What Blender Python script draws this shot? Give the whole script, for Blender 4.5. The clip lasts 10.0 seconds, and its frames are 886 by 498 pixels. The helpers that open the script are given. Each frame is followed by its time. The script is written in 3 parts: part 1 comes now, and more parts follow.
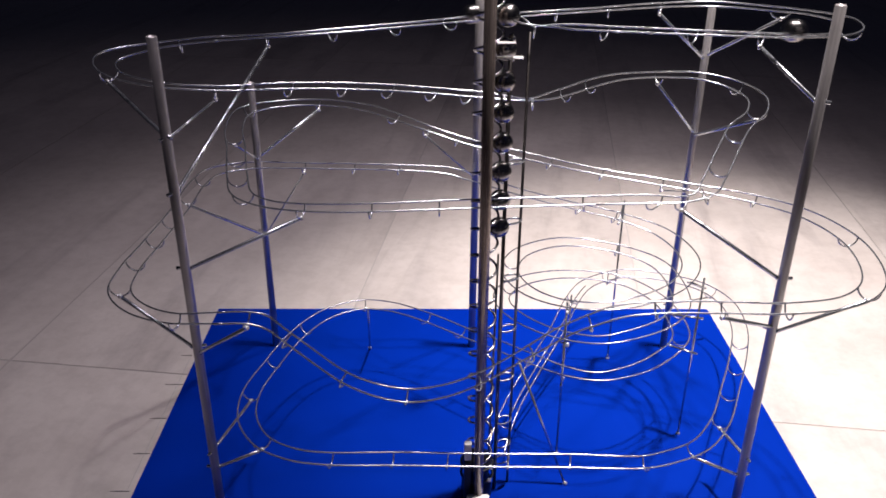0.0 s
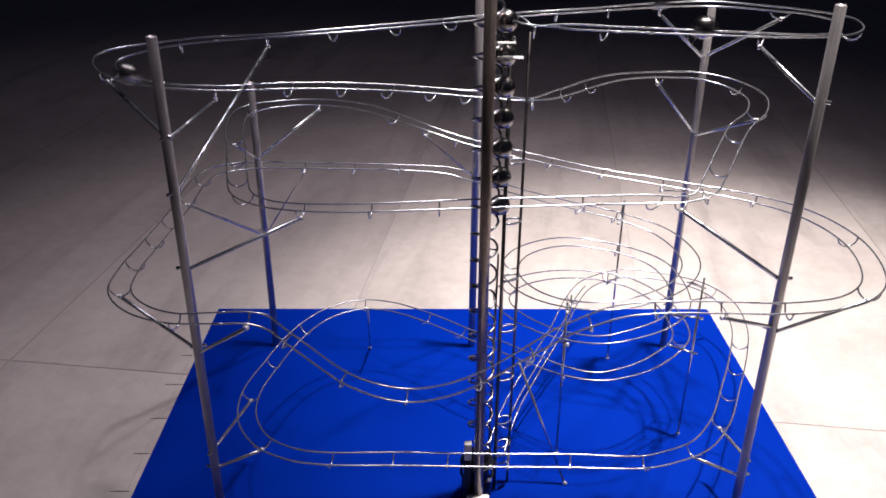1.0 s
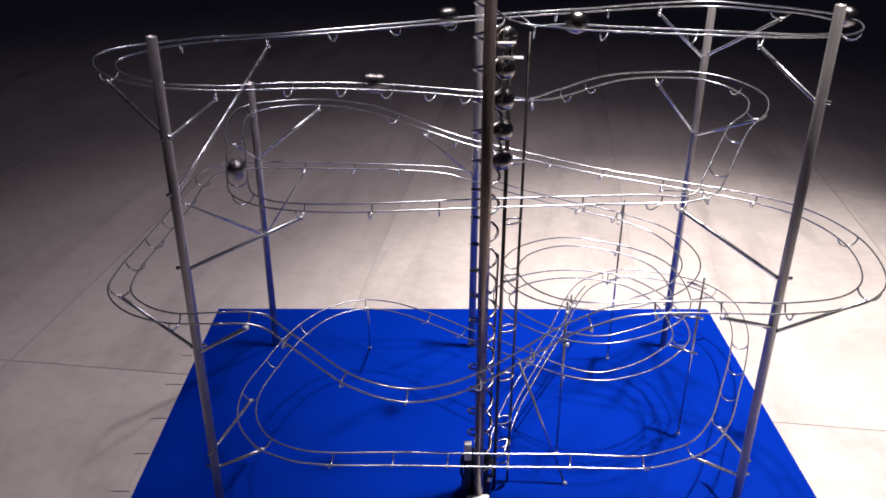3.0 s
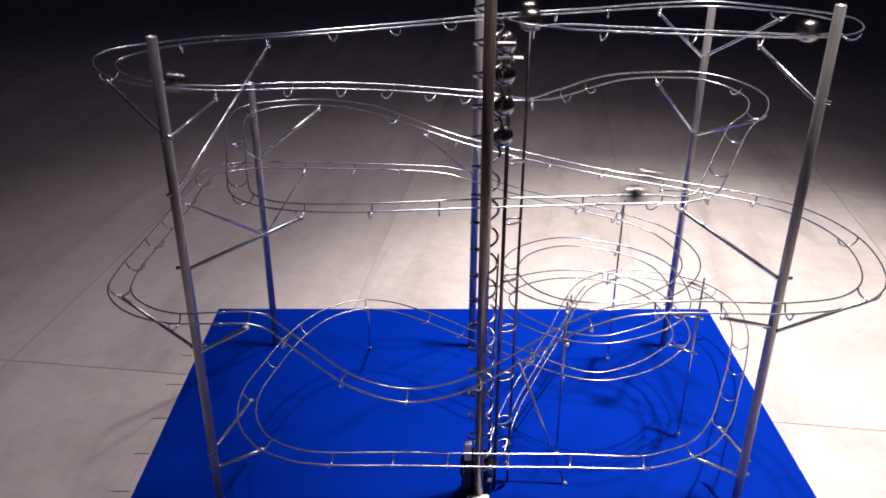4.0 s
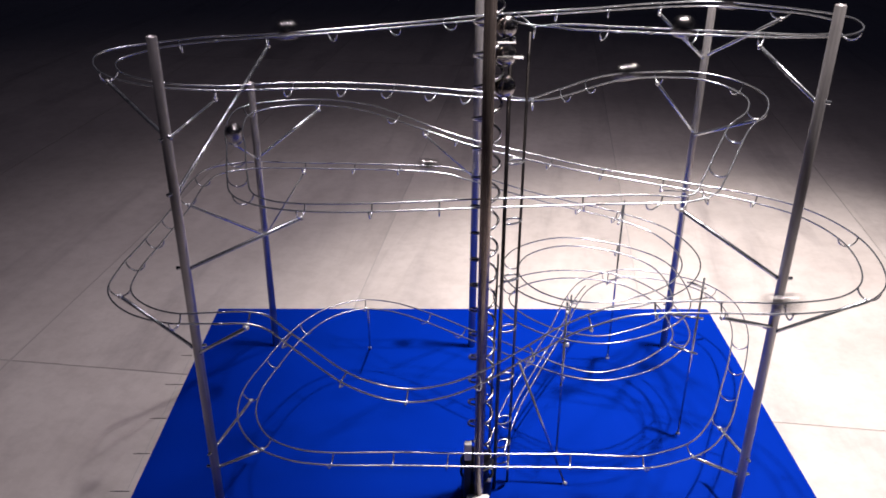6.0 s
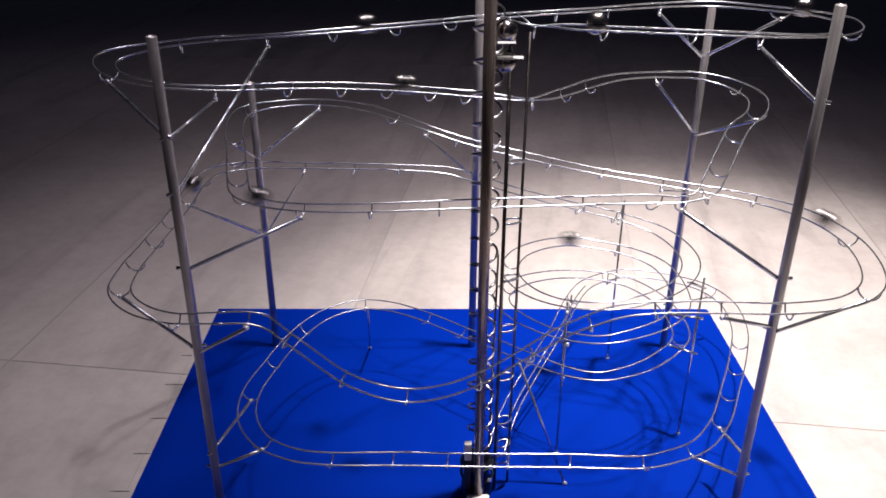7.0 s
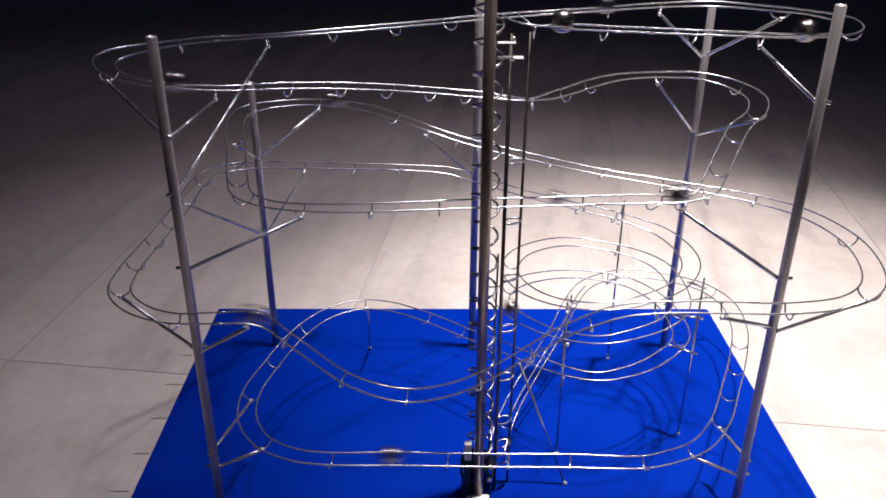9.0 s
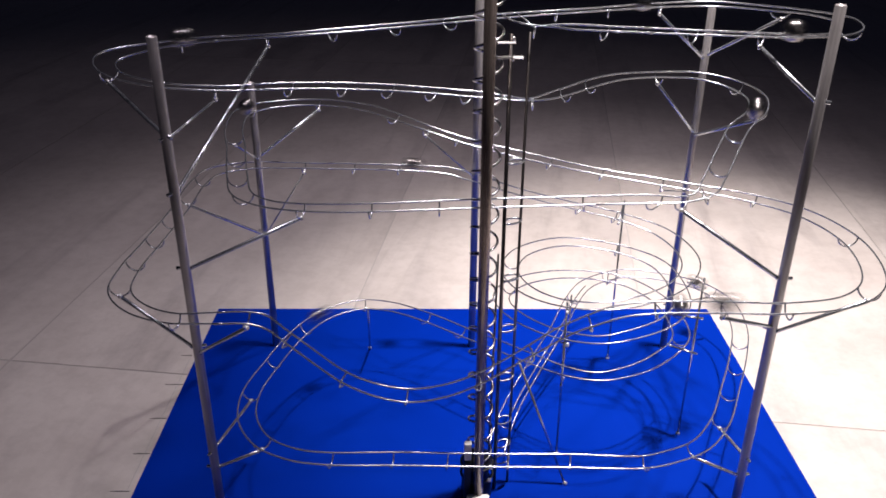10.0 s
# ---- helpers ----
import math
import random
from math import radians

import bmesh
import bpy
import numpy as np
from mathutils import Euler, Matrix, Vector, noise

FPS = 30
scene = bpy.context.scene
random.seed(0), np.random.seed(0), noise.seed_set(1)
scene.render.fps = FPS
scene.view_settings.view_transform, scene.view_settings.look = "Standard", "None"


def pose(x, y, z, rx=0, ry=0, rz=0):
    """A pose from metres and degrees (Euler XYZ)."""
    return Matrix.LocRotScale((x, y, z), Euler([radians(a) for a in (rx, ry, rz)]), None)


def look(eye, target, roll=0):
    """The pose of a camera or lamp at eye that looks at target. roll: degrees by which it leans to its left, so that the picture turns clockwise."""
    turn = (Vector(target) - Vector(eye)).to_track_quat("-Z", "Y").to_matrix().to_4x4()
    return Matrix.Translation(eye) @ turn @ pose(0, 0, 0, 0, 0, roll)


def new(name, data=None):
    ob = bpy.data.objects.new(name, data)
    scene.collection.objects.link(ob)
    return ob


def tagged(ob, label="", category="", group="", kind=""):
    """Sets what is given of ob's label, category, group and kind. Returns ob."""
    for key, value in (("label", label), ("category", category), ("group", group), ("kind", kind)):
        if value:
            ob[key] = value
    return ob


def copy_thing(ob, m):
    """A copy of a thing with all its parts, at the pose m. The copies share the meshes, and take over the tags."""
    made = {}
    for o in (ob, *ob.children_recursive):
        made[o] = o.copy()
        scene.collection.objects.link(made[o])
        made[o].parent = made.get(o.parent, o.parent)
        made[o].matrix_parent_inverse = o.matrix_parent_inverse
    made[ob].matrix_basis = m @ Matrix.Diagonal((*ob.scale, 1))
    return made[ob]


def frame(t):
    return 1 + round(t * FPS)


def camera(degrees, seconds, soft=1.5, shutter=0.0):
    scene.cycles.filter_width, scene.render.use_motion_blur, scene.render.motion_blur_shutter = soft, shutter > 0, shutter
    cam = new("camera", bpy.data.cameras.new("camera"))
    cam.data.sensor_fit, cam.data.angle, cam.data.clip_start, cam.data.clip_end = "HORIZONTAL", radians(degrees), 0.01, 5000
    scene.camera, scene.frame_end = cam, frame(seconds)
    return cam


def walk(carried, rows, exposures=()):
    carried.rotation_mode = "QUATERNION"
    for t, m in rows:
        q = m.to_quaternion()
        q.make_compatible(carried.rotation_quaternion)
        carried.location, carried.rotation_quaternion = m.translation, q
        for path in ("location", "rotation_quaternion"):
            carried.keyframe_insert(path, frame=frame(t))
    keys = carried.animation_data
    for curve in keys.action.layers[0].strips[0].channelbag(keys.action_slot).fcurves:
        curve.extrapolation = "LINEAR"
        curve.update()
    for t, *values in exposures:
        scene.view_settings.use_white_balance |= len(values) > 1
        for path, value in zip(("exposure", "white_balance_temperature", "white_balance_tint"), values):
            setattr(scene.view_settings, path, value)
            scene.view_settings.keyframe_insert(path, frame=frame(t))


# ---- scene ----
CAM_POSE = Matrix((
    (0.99995323, -0.00135937, -0.009575, 0.0),
    (-0.00798358, 0.44274508, -0.89661199, 0.0),
    (0.00545811, 0.8966465, 0.44271352, 0.65),
    (0, 0, 0, 1)))
cam = camera(56.47, 10.0, soft=1.7, shutter=0.8)
walk(cam, [(0.0, CAM_POSE), (10.0, CAM_POSE)], exposures=[(0.0, 0.0), (10.0, 0.0)])

# ---- light: a ceiling spot with a hot centre and a soft spill, and a weaker spot added further off for the wires ----
world = bpy.data.worlds.new("dim_room")
scene.world = world
world.use_nodes = True
world.node_tree.nodes["Background"].inputs[0].default_value = (0.44, 0.46, 0.88, 1)
world.node_tree.nodes["Background"].inputs[1].default_value = 0.012
LAMP_AT = (0.64, 0.95, 5.0)


def spot(name, energy, size, aim, soft, blend=1.0, at=LAMP_AT, tint=(1.0, 0.88, 0.93)):
    li = bpy.data.lights.new(name, "SPOT")
    li.energy, li.spot_size, li.spot_blend, li.shadow_soft_size = energy, radians(size), blend, soft
    li.color = tint
    ob = new(name, li)
    ob.matrix_world = look(at, aim)
    return ob


spot("spot_beam", 1930, 18.6, (0.455, 1.03, 0.0), 0.085, tint=(1.0, 0.905, 0.865))
spot("spot_halo", 405, 29.0, (0.17, 1.07, 0.0), 0.22, tint=(1.0, 0.875, 0.975))
# unseen lamp, added only to brighten the wires
spot("wire_fill_spot", 330, 16.0, (0.05, 0.87, 0.2), 0.085, at=(1.98, 3.15, 5.2), tint=(1.0, 0.93, 0.95))
spot("spot_spill", 64, 50, (-0.10, 1.30, 0.0), 0.30, tint=(1.0, 0.85, 1.02))


# ---- materials ----
def material(name, base=(0.5, 0.5, 0.5), rough=0.5, metal=0.0):
    m = bpy.data.materials.new(name)
    m.use_nodes = True
    b = m.node_tree.nodes["Principled BSDF"]
    b.inputs["Base Color"].default_value = (*base, 1)
    b.inputs["Roughness"].default_value = rough
    b.inputs["Metallic"].default_value = metal
    return m


def node(m, kind, **values):
    n = m.node_tree.nodes.new(kind)
    for key, value in values.items():
        n.inputs[key.replace("_", " ")].default_value = value
    return n


def link(m, a, out, b, into):
    m.node_tree.links.new(a.outputs[out], b.inputs[into])


def ramp(m, stops):
    r = m.node_tree.nodes.new("ShaderNodeValToRGB")
    e = r.color_ramp.elements
    e[0].position, e[0].color = stops[0][0], (*stops[0][1], 1)
    e[1].position, e[1].color = stops[-1][0], (*stops[-1][1], 1)
    for pos, col in stops[1:-1]:
        e.new(pos).color = (*col, 1)
    return r


def worn_metal(name, dark, light, rough, spread, scale=900.0, stretch=(1, 1, 0.04), metal=1.0, streak=0.0):
    """Metal with fine drawn grain and blotchy dulling."""
    m = material(name, light, rough, metal)
    b = m.node_tree.nodes["Principled BSDF"]
    co = node(m, "ShaderNodeTexCoord")
    mp = node(m, "ShaderNodeMapping")
    mp.inputs["Scale"].default_value = stretch
    grain = node(m, "ShaderNodeTexNoise", Scale=scale, Detail=3.0)
    blot = node(m, "ShaderNodeTexNoise", Scale=45.0, Detail=4.0)
    link(m, co, "Object", mp, "Vector")
    link(m, mp, 0, grain, "Vector")
    link(m, co, "Object", blot, "Vector")
    col = ramp(m, [(0.3, dark), (0.7, light)])
    if streak:
        # long drawn lines take over from the blotches, with the tube's sheen painted into them
        sheen_lines = node(m, "ShaderNodeTexNoise", Scale=streak, Detail=2.0)
        mix = node(m, "ShaderNodeMath")
        mix.operation = "MULTIPLY_ADD"
        mix.inputs[1].default_value = 0.7
        part_blot = node(m, "ShaderNodeMath")
        part_blot.operation = "MULTIPLY"
        part_blot.inputs[1].default_value = 0.3
        link(m, mp, 0, sheen_lines, "Vector")
        link(m, blot, 0, part_blot, 0)
        link(m, sheen_lines, 0, mix, 0)
        link(m, part_blot, 0, mix, 2)
        link(m, mix, 0, col, 0)
    else:
        link(m, blot, 0, col, 0)
    link(m, col, 0, b, "Base Color")
    add = node(m, "ShaderNodeMath")
    add.operation = "MULTIPLY_ADD"
    link(m, grain, 0, add, 0)
    add.inputs[1].default_value, add.inputs[2].default_value = spread, rough - spread / 2
    link(m, add, 0, b, "Roughness")
    bump = node(m, "ShaderNodeBump", Strength=0.02, Distance=0.0001)
    link(m, grain, 0, bump, "Height")
    link(m, bump, 0, b, "Normal")
    return m


STEEL = worn_metal("drawn_steel_wire", (0.485, 0.51, 0.545), (0.675, 0.71, 0.755), 0.24, 0.05, metal=0.9)
TUBE = worn_metal("steel_tube", (0.33, 0.31, 0.31), (0.68, 0.65, 0.645), 0.40, 0.14, metal=0.46, streak=330.0)
SHAFT = worn_metal("dull_shaft_steel", (0.16, 0.13, 0.115), (0.52, 0.435, 0.385), 0.26, 0.16, metal=0.6, streak=330.0)
ROD = worn_metal("darkened_rod", (0.14, 0.126, 0.12), (0.25, 0.23, 0.222), 0.32, 0.16)
SOLDER = worn_metal("silver_solder", (0.70, 0.69, 0.67), (0.90, 0.89, 0.88), 0.36, 0.2, 300, (1, 1, 1), 0.7)
BALLM = worn_metal("ball_steel", (0.20, 0.19, 0.19), (0.38, 0.365, 0.365), 0.25, 0.14, 400, (1, 1, 1))
COIL = worn_metal("screw_wire", (0.28, 0.28, 0.29), (0.44, 0.44, 0.45), 0.20, 0.06)
BLACK = material("black_plastic", (0.012, 0.012, 0.013), 0.4)
WHITE = material("white_plastic_and_glint", (0.82, 0.81, 0.78), 0.42)
GAP = material("grey_grout", (0.39, 0.365, 0.35), 0.9)


def blue_paint():
    m = material("blue_paint", (0.0, 0.03, 0.55), 0.5)
    b = m.node_tree.nodes["Principled BSDF"]
    b.inputs["Specular IOR Level"].default_value = 0.02
    co = node(m, "ShaderNodeTexCoord")
    big = node(m, "ShaderNodeTexNoise", Scale=5.0, Detail=5.0)
    fine = node(m, "ShaderNodeTexNoise", Scale=260.0, Detail=4.0)
    speck = node(m, "ShaderNodeTexVoronoi", Scale=55.0)
    for n in (big, fine, speck):
        link(m, co, "Object", n, "Vector")
    col = ramp(m, [(0.3, (0.0, 0.0172, 0.255)), (0.7, (0.0, 0.0215, 0.298))])
    link(m, big, 0, col, 0)
    dust = ramp(m, [(0.0, (1, 1, 1)), (0.035, (0, 0, 0))])
    link(m, speck, 0, dust, 0)
    mix = node(m, "ShaderNodeMix")
    mix.data_type = "RGBA"
    scale = node(m, "ShaderNodeMath")
    scale.operation = "MULTIPLY"
    scale.inputs[1].default_value = 0.12
    link(m, dust, 0, scale, 0)
    link(m, scale, 0, mix, 0)
    link(m, col, 0, mix, 6)
    mix.inputs[7].default_value = (0.35, 0.42, 0.6, 1)
    link(m, mix, 2, b, "Base Color")
    rough = ramp(m, [(0.3, (0.45,) * 3), (0.75, (0.6,) * 3)])
    link(m, big, 0, rough, 0)
    link(m, rough, 0, b, "Roughness")
    bump = node(m, "ShaderNodeBump", Strength=0.12, Distance=0.0004)
    link(m, fine, 0, bump, "Height")
    link(m, bump, 0, b, "Normal")
    return m


def floor_stone():
    """Pale tile with long smoky streaks and fine pores, a little different from tile to tile."""
    m = material("pale_floor_tile", (0.6, 0.57, 0.55), 0.42)
    b = m.node_tree.nodes["Principled BSDF"]
    co = node(m, "ShaderNodeTexCoord")
    info = node(m, "ShaderNodeObjectInfo")
    shift = node(m, "ShaderNodeVectorMath")
    shift.operation = "MULTIPLY_ADD"
    link(m, info, "Random", shift, 0)
    shift.inputs[1].default_value = (37.0, 91.0, 13.0)
    link(m, co, "Object", shift, 2)
    mp = node(m, "ShaderNodeMapping")
    mp.inputs["Scale"].default_value = (9.0, 1.3, 1.0)
    link(m, shift, 0, mp, "Vector")
    streak = node(m, "ShaderNodeTexNoise", Scale=1.0, Detail=5.0, Roughness=0.62, Distortion=0.5)
    link(m, mp, 0, streak, "Vector")
    cloud = node(m, "ShaderNodeTexNoise", Scale=7.0, Detail=6.0, Roughness=0.6)
    link(m, shift, 0, cloud, "Vector")
    pore = node(m, "ShaderNodeTexNoise", Scale=240.0, Detail=4.0)
    link(m, shift, 0, pore, "Vector")
    c1 = ramp(m, [(0.26, (0.39, 0.357, 0.342)), (0.46, (0.55, 0.507, 0.476)), (0.75, (0.605, 0.557, 0.520))])
    link(m, streak, 0, c1, 0)
    c2 = ramp(m, [(0.3, (0.90, 0.893, 0.89)), (0.62, (1, 1, 1))])
    link(m, cloud, 0, c2, 0)
    mul = node(m, "ShaderNodeMix")
    mul.data_type, mul.blend_type = "RGBA", "MULTIPLY"
    mul.inputs[0].default_value = 1.0
    link(m, c1, 0, mul, 6)
    link(m, c2, 0, mul, 7)
    mott = node(m, "ShaderNodeTexNoise", Scale=42.0, Detail=7.0, Roughness=0.7)
    link(m, shift, 0, mott, "Vector")
    c3 = ramp(m, [(0.36, (0.89, 0.882, 0.878)), (0.58, (1, 1, 1))])
    link(m, mott, 0, c3, 0)
    fine = node(m, "ShaderNodeMix")
    fine.data_type, fine.blend_type = "RGBA", "MULTIPLY"
    fine.inputs[0].default_value = 1.0
    link(m, mul, 2, fine, 6)
    link(m, c3, 0, fine, 7)
    link(m, fine, 2, b, "Base Color")
    r = ramp(m, [(0.3, (0.38,) * 3), (0.7, (0.55,) * 3)])
    link(m, cloud, 0, r, 0)
    link(m, r, 0, b, "Roughness")
    bump = node(m, "ShaderNodeBump", Strength=0.1, Distance=0.0006)
    link(m, pore, 0, bump, "Height")
    link(m, bump, 0, b, "Normal")
    return m


BLUE = blue_paint()
FLOOR = floor_stone()

# ---- mesh helpers ----
def mesh_object(name, verts, faces, mat, parent=None, label="", smooth=True):
    me = bpy.data.meshes.new(name)
    me.from_pydata([tuple(v) for v in verts], [], faces)
    me.materials.append(mat)
    if smooth:
        me.shade_smooth()
    ob = new(name, me)
    if parent is not None:
        ob.parent = parent
    if label:
        tagged(ob, label)
    return ob

def tube_data(pts, r, n=8, verts=None, faces=None):
    verts = [] if verts is None else verts
    faces = [] if faces is None else faces
    pts = [Vector(p) for p in pts]
    base = len(verts)
    t0 = (pts[1] - pts[0]).normalized()
    a = t0.orthogonal().normalized()
    last = len(pts) - 1
    for i, p in enumerate(pts):
        t = (pts[min(i + 1, last)] - pts[max(i - 1, 0)]).normalized()
        a = (a - t * a.dot(t)).normalized()
        b = t.cross(a)
        for k in range(n):
            w = 2 * math.pi * k / n
            verts.append(p + (a * math.cos(w) + b * math.sin(w)) * r)
    for i in range(last):
        for k in range(n):
            q = base + i * n
            faces.append((q + k, q + (k + 1) % n, q + n + (k + 1) % n, q + n + k))
    faces.append(tuple(base + k for k in reversed(range(n))))
    faces.append(tuple(base + last * n + k for k in range(n)))
    return verts, faces

def tube(name, pts, r, mat, parent=None, label="", n=8):
    v, f = tube_data(pts, r, n)
    return mesh_object(name, v, f, mat, parent, label)

def spline(ctrl, step=0.006):
    """Centripetal curve through control points, evenly resampled."""
    c = [np.array(p, float) for p in ctrl]
    c = [2 * c[0] - c[1]] + c + [2 * c[-1] - c[-2]]
    out = []
    for i in range(1, len(c) - 2):
        p0, p1, p2, p3 = c[i - 1:i + 3]
        t1 = np.linalg.norm(p1 - p0) ** 0.5
        t2 = t1 + np.linalg.norm(p2 - p1) ** 0.5
        t3 = t2 + np.linalg.norm(p3 - p2) ** 0.5
        for t in np.linspace(t1, t2, 24, endpoint=False):
            a1 = (t1 - t) / t1 * p0 + t / t1 * p1
            a2 = (t2 - t) / (t2 - t1) * p1 + (t - t1) / (t2 - t1) * p2
            a3 = (t3 - t) / (t3 - t2) * p2 + (t - t2) / (t3 - t2) * p3
            b1 = (t2 - t) / t2 * a1 + t / t2 * a2
            b2 = (t3 - t) / (t3 - t1) * a2 + (t - t1) / (t3 - t1) * a3
            out.append((t2 - t) / (t2 - t1) * b1 + (t - t1) / (t2 - t1) * b2)
    out.append(c[-2])
    out = np.array(out)
    s = np.concatenate([[0], np.cumsum(np.linalg.norm(np.diff(out, axis=0), axis=1))])
    k = np.linspace(0, s[-1], max(2, int(s[-1] / step)))
    return np.stack([np.interp(k, s, out[:, j]) for j in range(3)], 1)



def box_data(lo, hi, bevel=0.0):
    bm = bmesh.new()
    bmesh.ops.create_cube(bm, size=1.0)
    for v in bm.verts:
        v.co = Vector([lo[i] + (v.co[i] + 0.5) * (hi[i] - lo[i]) for i in range(3)])
    if bevel:
        bmesh.ops.bevel(bm, geom=bm.edges[:], offset=bevel, segments=2, affect="EDGES")
    return bm


def part(name, bm, mat, parent, label=""):
    me = bpy.data.meshes.new(name)
    bm.to_mesh(me)
    bm.free()
    me.materials.append(mat)
    ob = new(name, me)
    ob.parent = parent
    if label:
        tagged(ob, label)
    return ob


def lathe(profile, n=28):
    """A turned solid about the z axis from (radius, height) pairs."""
    bm = bmesh.new()
    rings = []
    for r, z in profile:
        rings.append([bm.verts.new((r * math.cos(2 * math.pi * k / n), r * math.sin(2 * math.pi * k / n), z)) for k in range(n)])
    for a, b in zip(rings, rings[1:]):
        for k in range(n):
            bm.faces.new((a[k], a[(k + 1) % n], b[(k + 1) % n], b[k])).smooth = True
    bm.faces.new(list(reversed(rings[0])))
    bm.faces.new(rings[-1])
    return bm


def blob(name, at, r, mat, parent):
    """A bead of solder, slightly lumpy."""
    bm = bmesh.new()
    bmesh.ops.create_icosphere(bm, subdivisions=2, radius=r)
    for v in bm.verts:
        v.co *= 1 + 0.25 * noise.noise(v.co * 900 + Vector(at) * 50)
        v.co += Vector(at)
    for f in bm.faces:
        f.smooth = True
    return part(name, bm, mat, parent)


# ---- the floor ----
FLOOR_Z = -0.012
TURN = pose(0, 0, 0, 0, 0, -7.7)
TILE_W, TILE_L, JOINT = 0.450, 1.80, 0.0022
floor_bed = mesh_object("floor", [(-30, -30, FLOOR_Z - 0.0008), (30, -30, FLOOR_Z - 0.0008), (30, 30, FLOOR_Z - 0.0008), (-30, 30, FLOOR_Z - 0.0008)],
                        [(0, 1, 2, 3)], GAP, smooth=False)
tagged(floor_bed, "pale stone-look tiled floor lit by a ceiling spot", "floor", kind="structure")

# ---- the run: board and posts ----
run = new("marble_run")
tagged(run, "steel wire marble run soldered up on a blue board", "marble run")
part("base_board", box_data((-0.3355, 0.571, FLOOR_Z + 0.0002), (0.4243, 1.108, 0.0), 0.0012), BLUE, run, "flat board painted bright glossy blue")

POSTS = {"FL": (-0.2295, 0.675, 0.508), "FR": (0.3243, 0.675, 0.535), "BL": (-0.228, 1.004, 0.383),
         "BR": (0.3285, 1.002, 0.477), "CB": (0.0525, 1.002, 0.53), "CF": (0.0463, 0.675, 0.56)}
for key, (x, y, z) in POSTS.items():
    r = 0.0051 if key in ("CF", "CB") else 0.0046
    bm = lathe([(r, 0.0), (r, z - 0.0008), (r - 0.0006, z), (r - 0.0013, z), (r - 0.0015, z - 0.004)], 24)
    ob = part("post", bm, SHAFT if key == "CF" else TUBE, run)
    ob.matrix_basis = pose(x, y, 0, 0, -0.22 if key == "CF" else 0.0, 0)

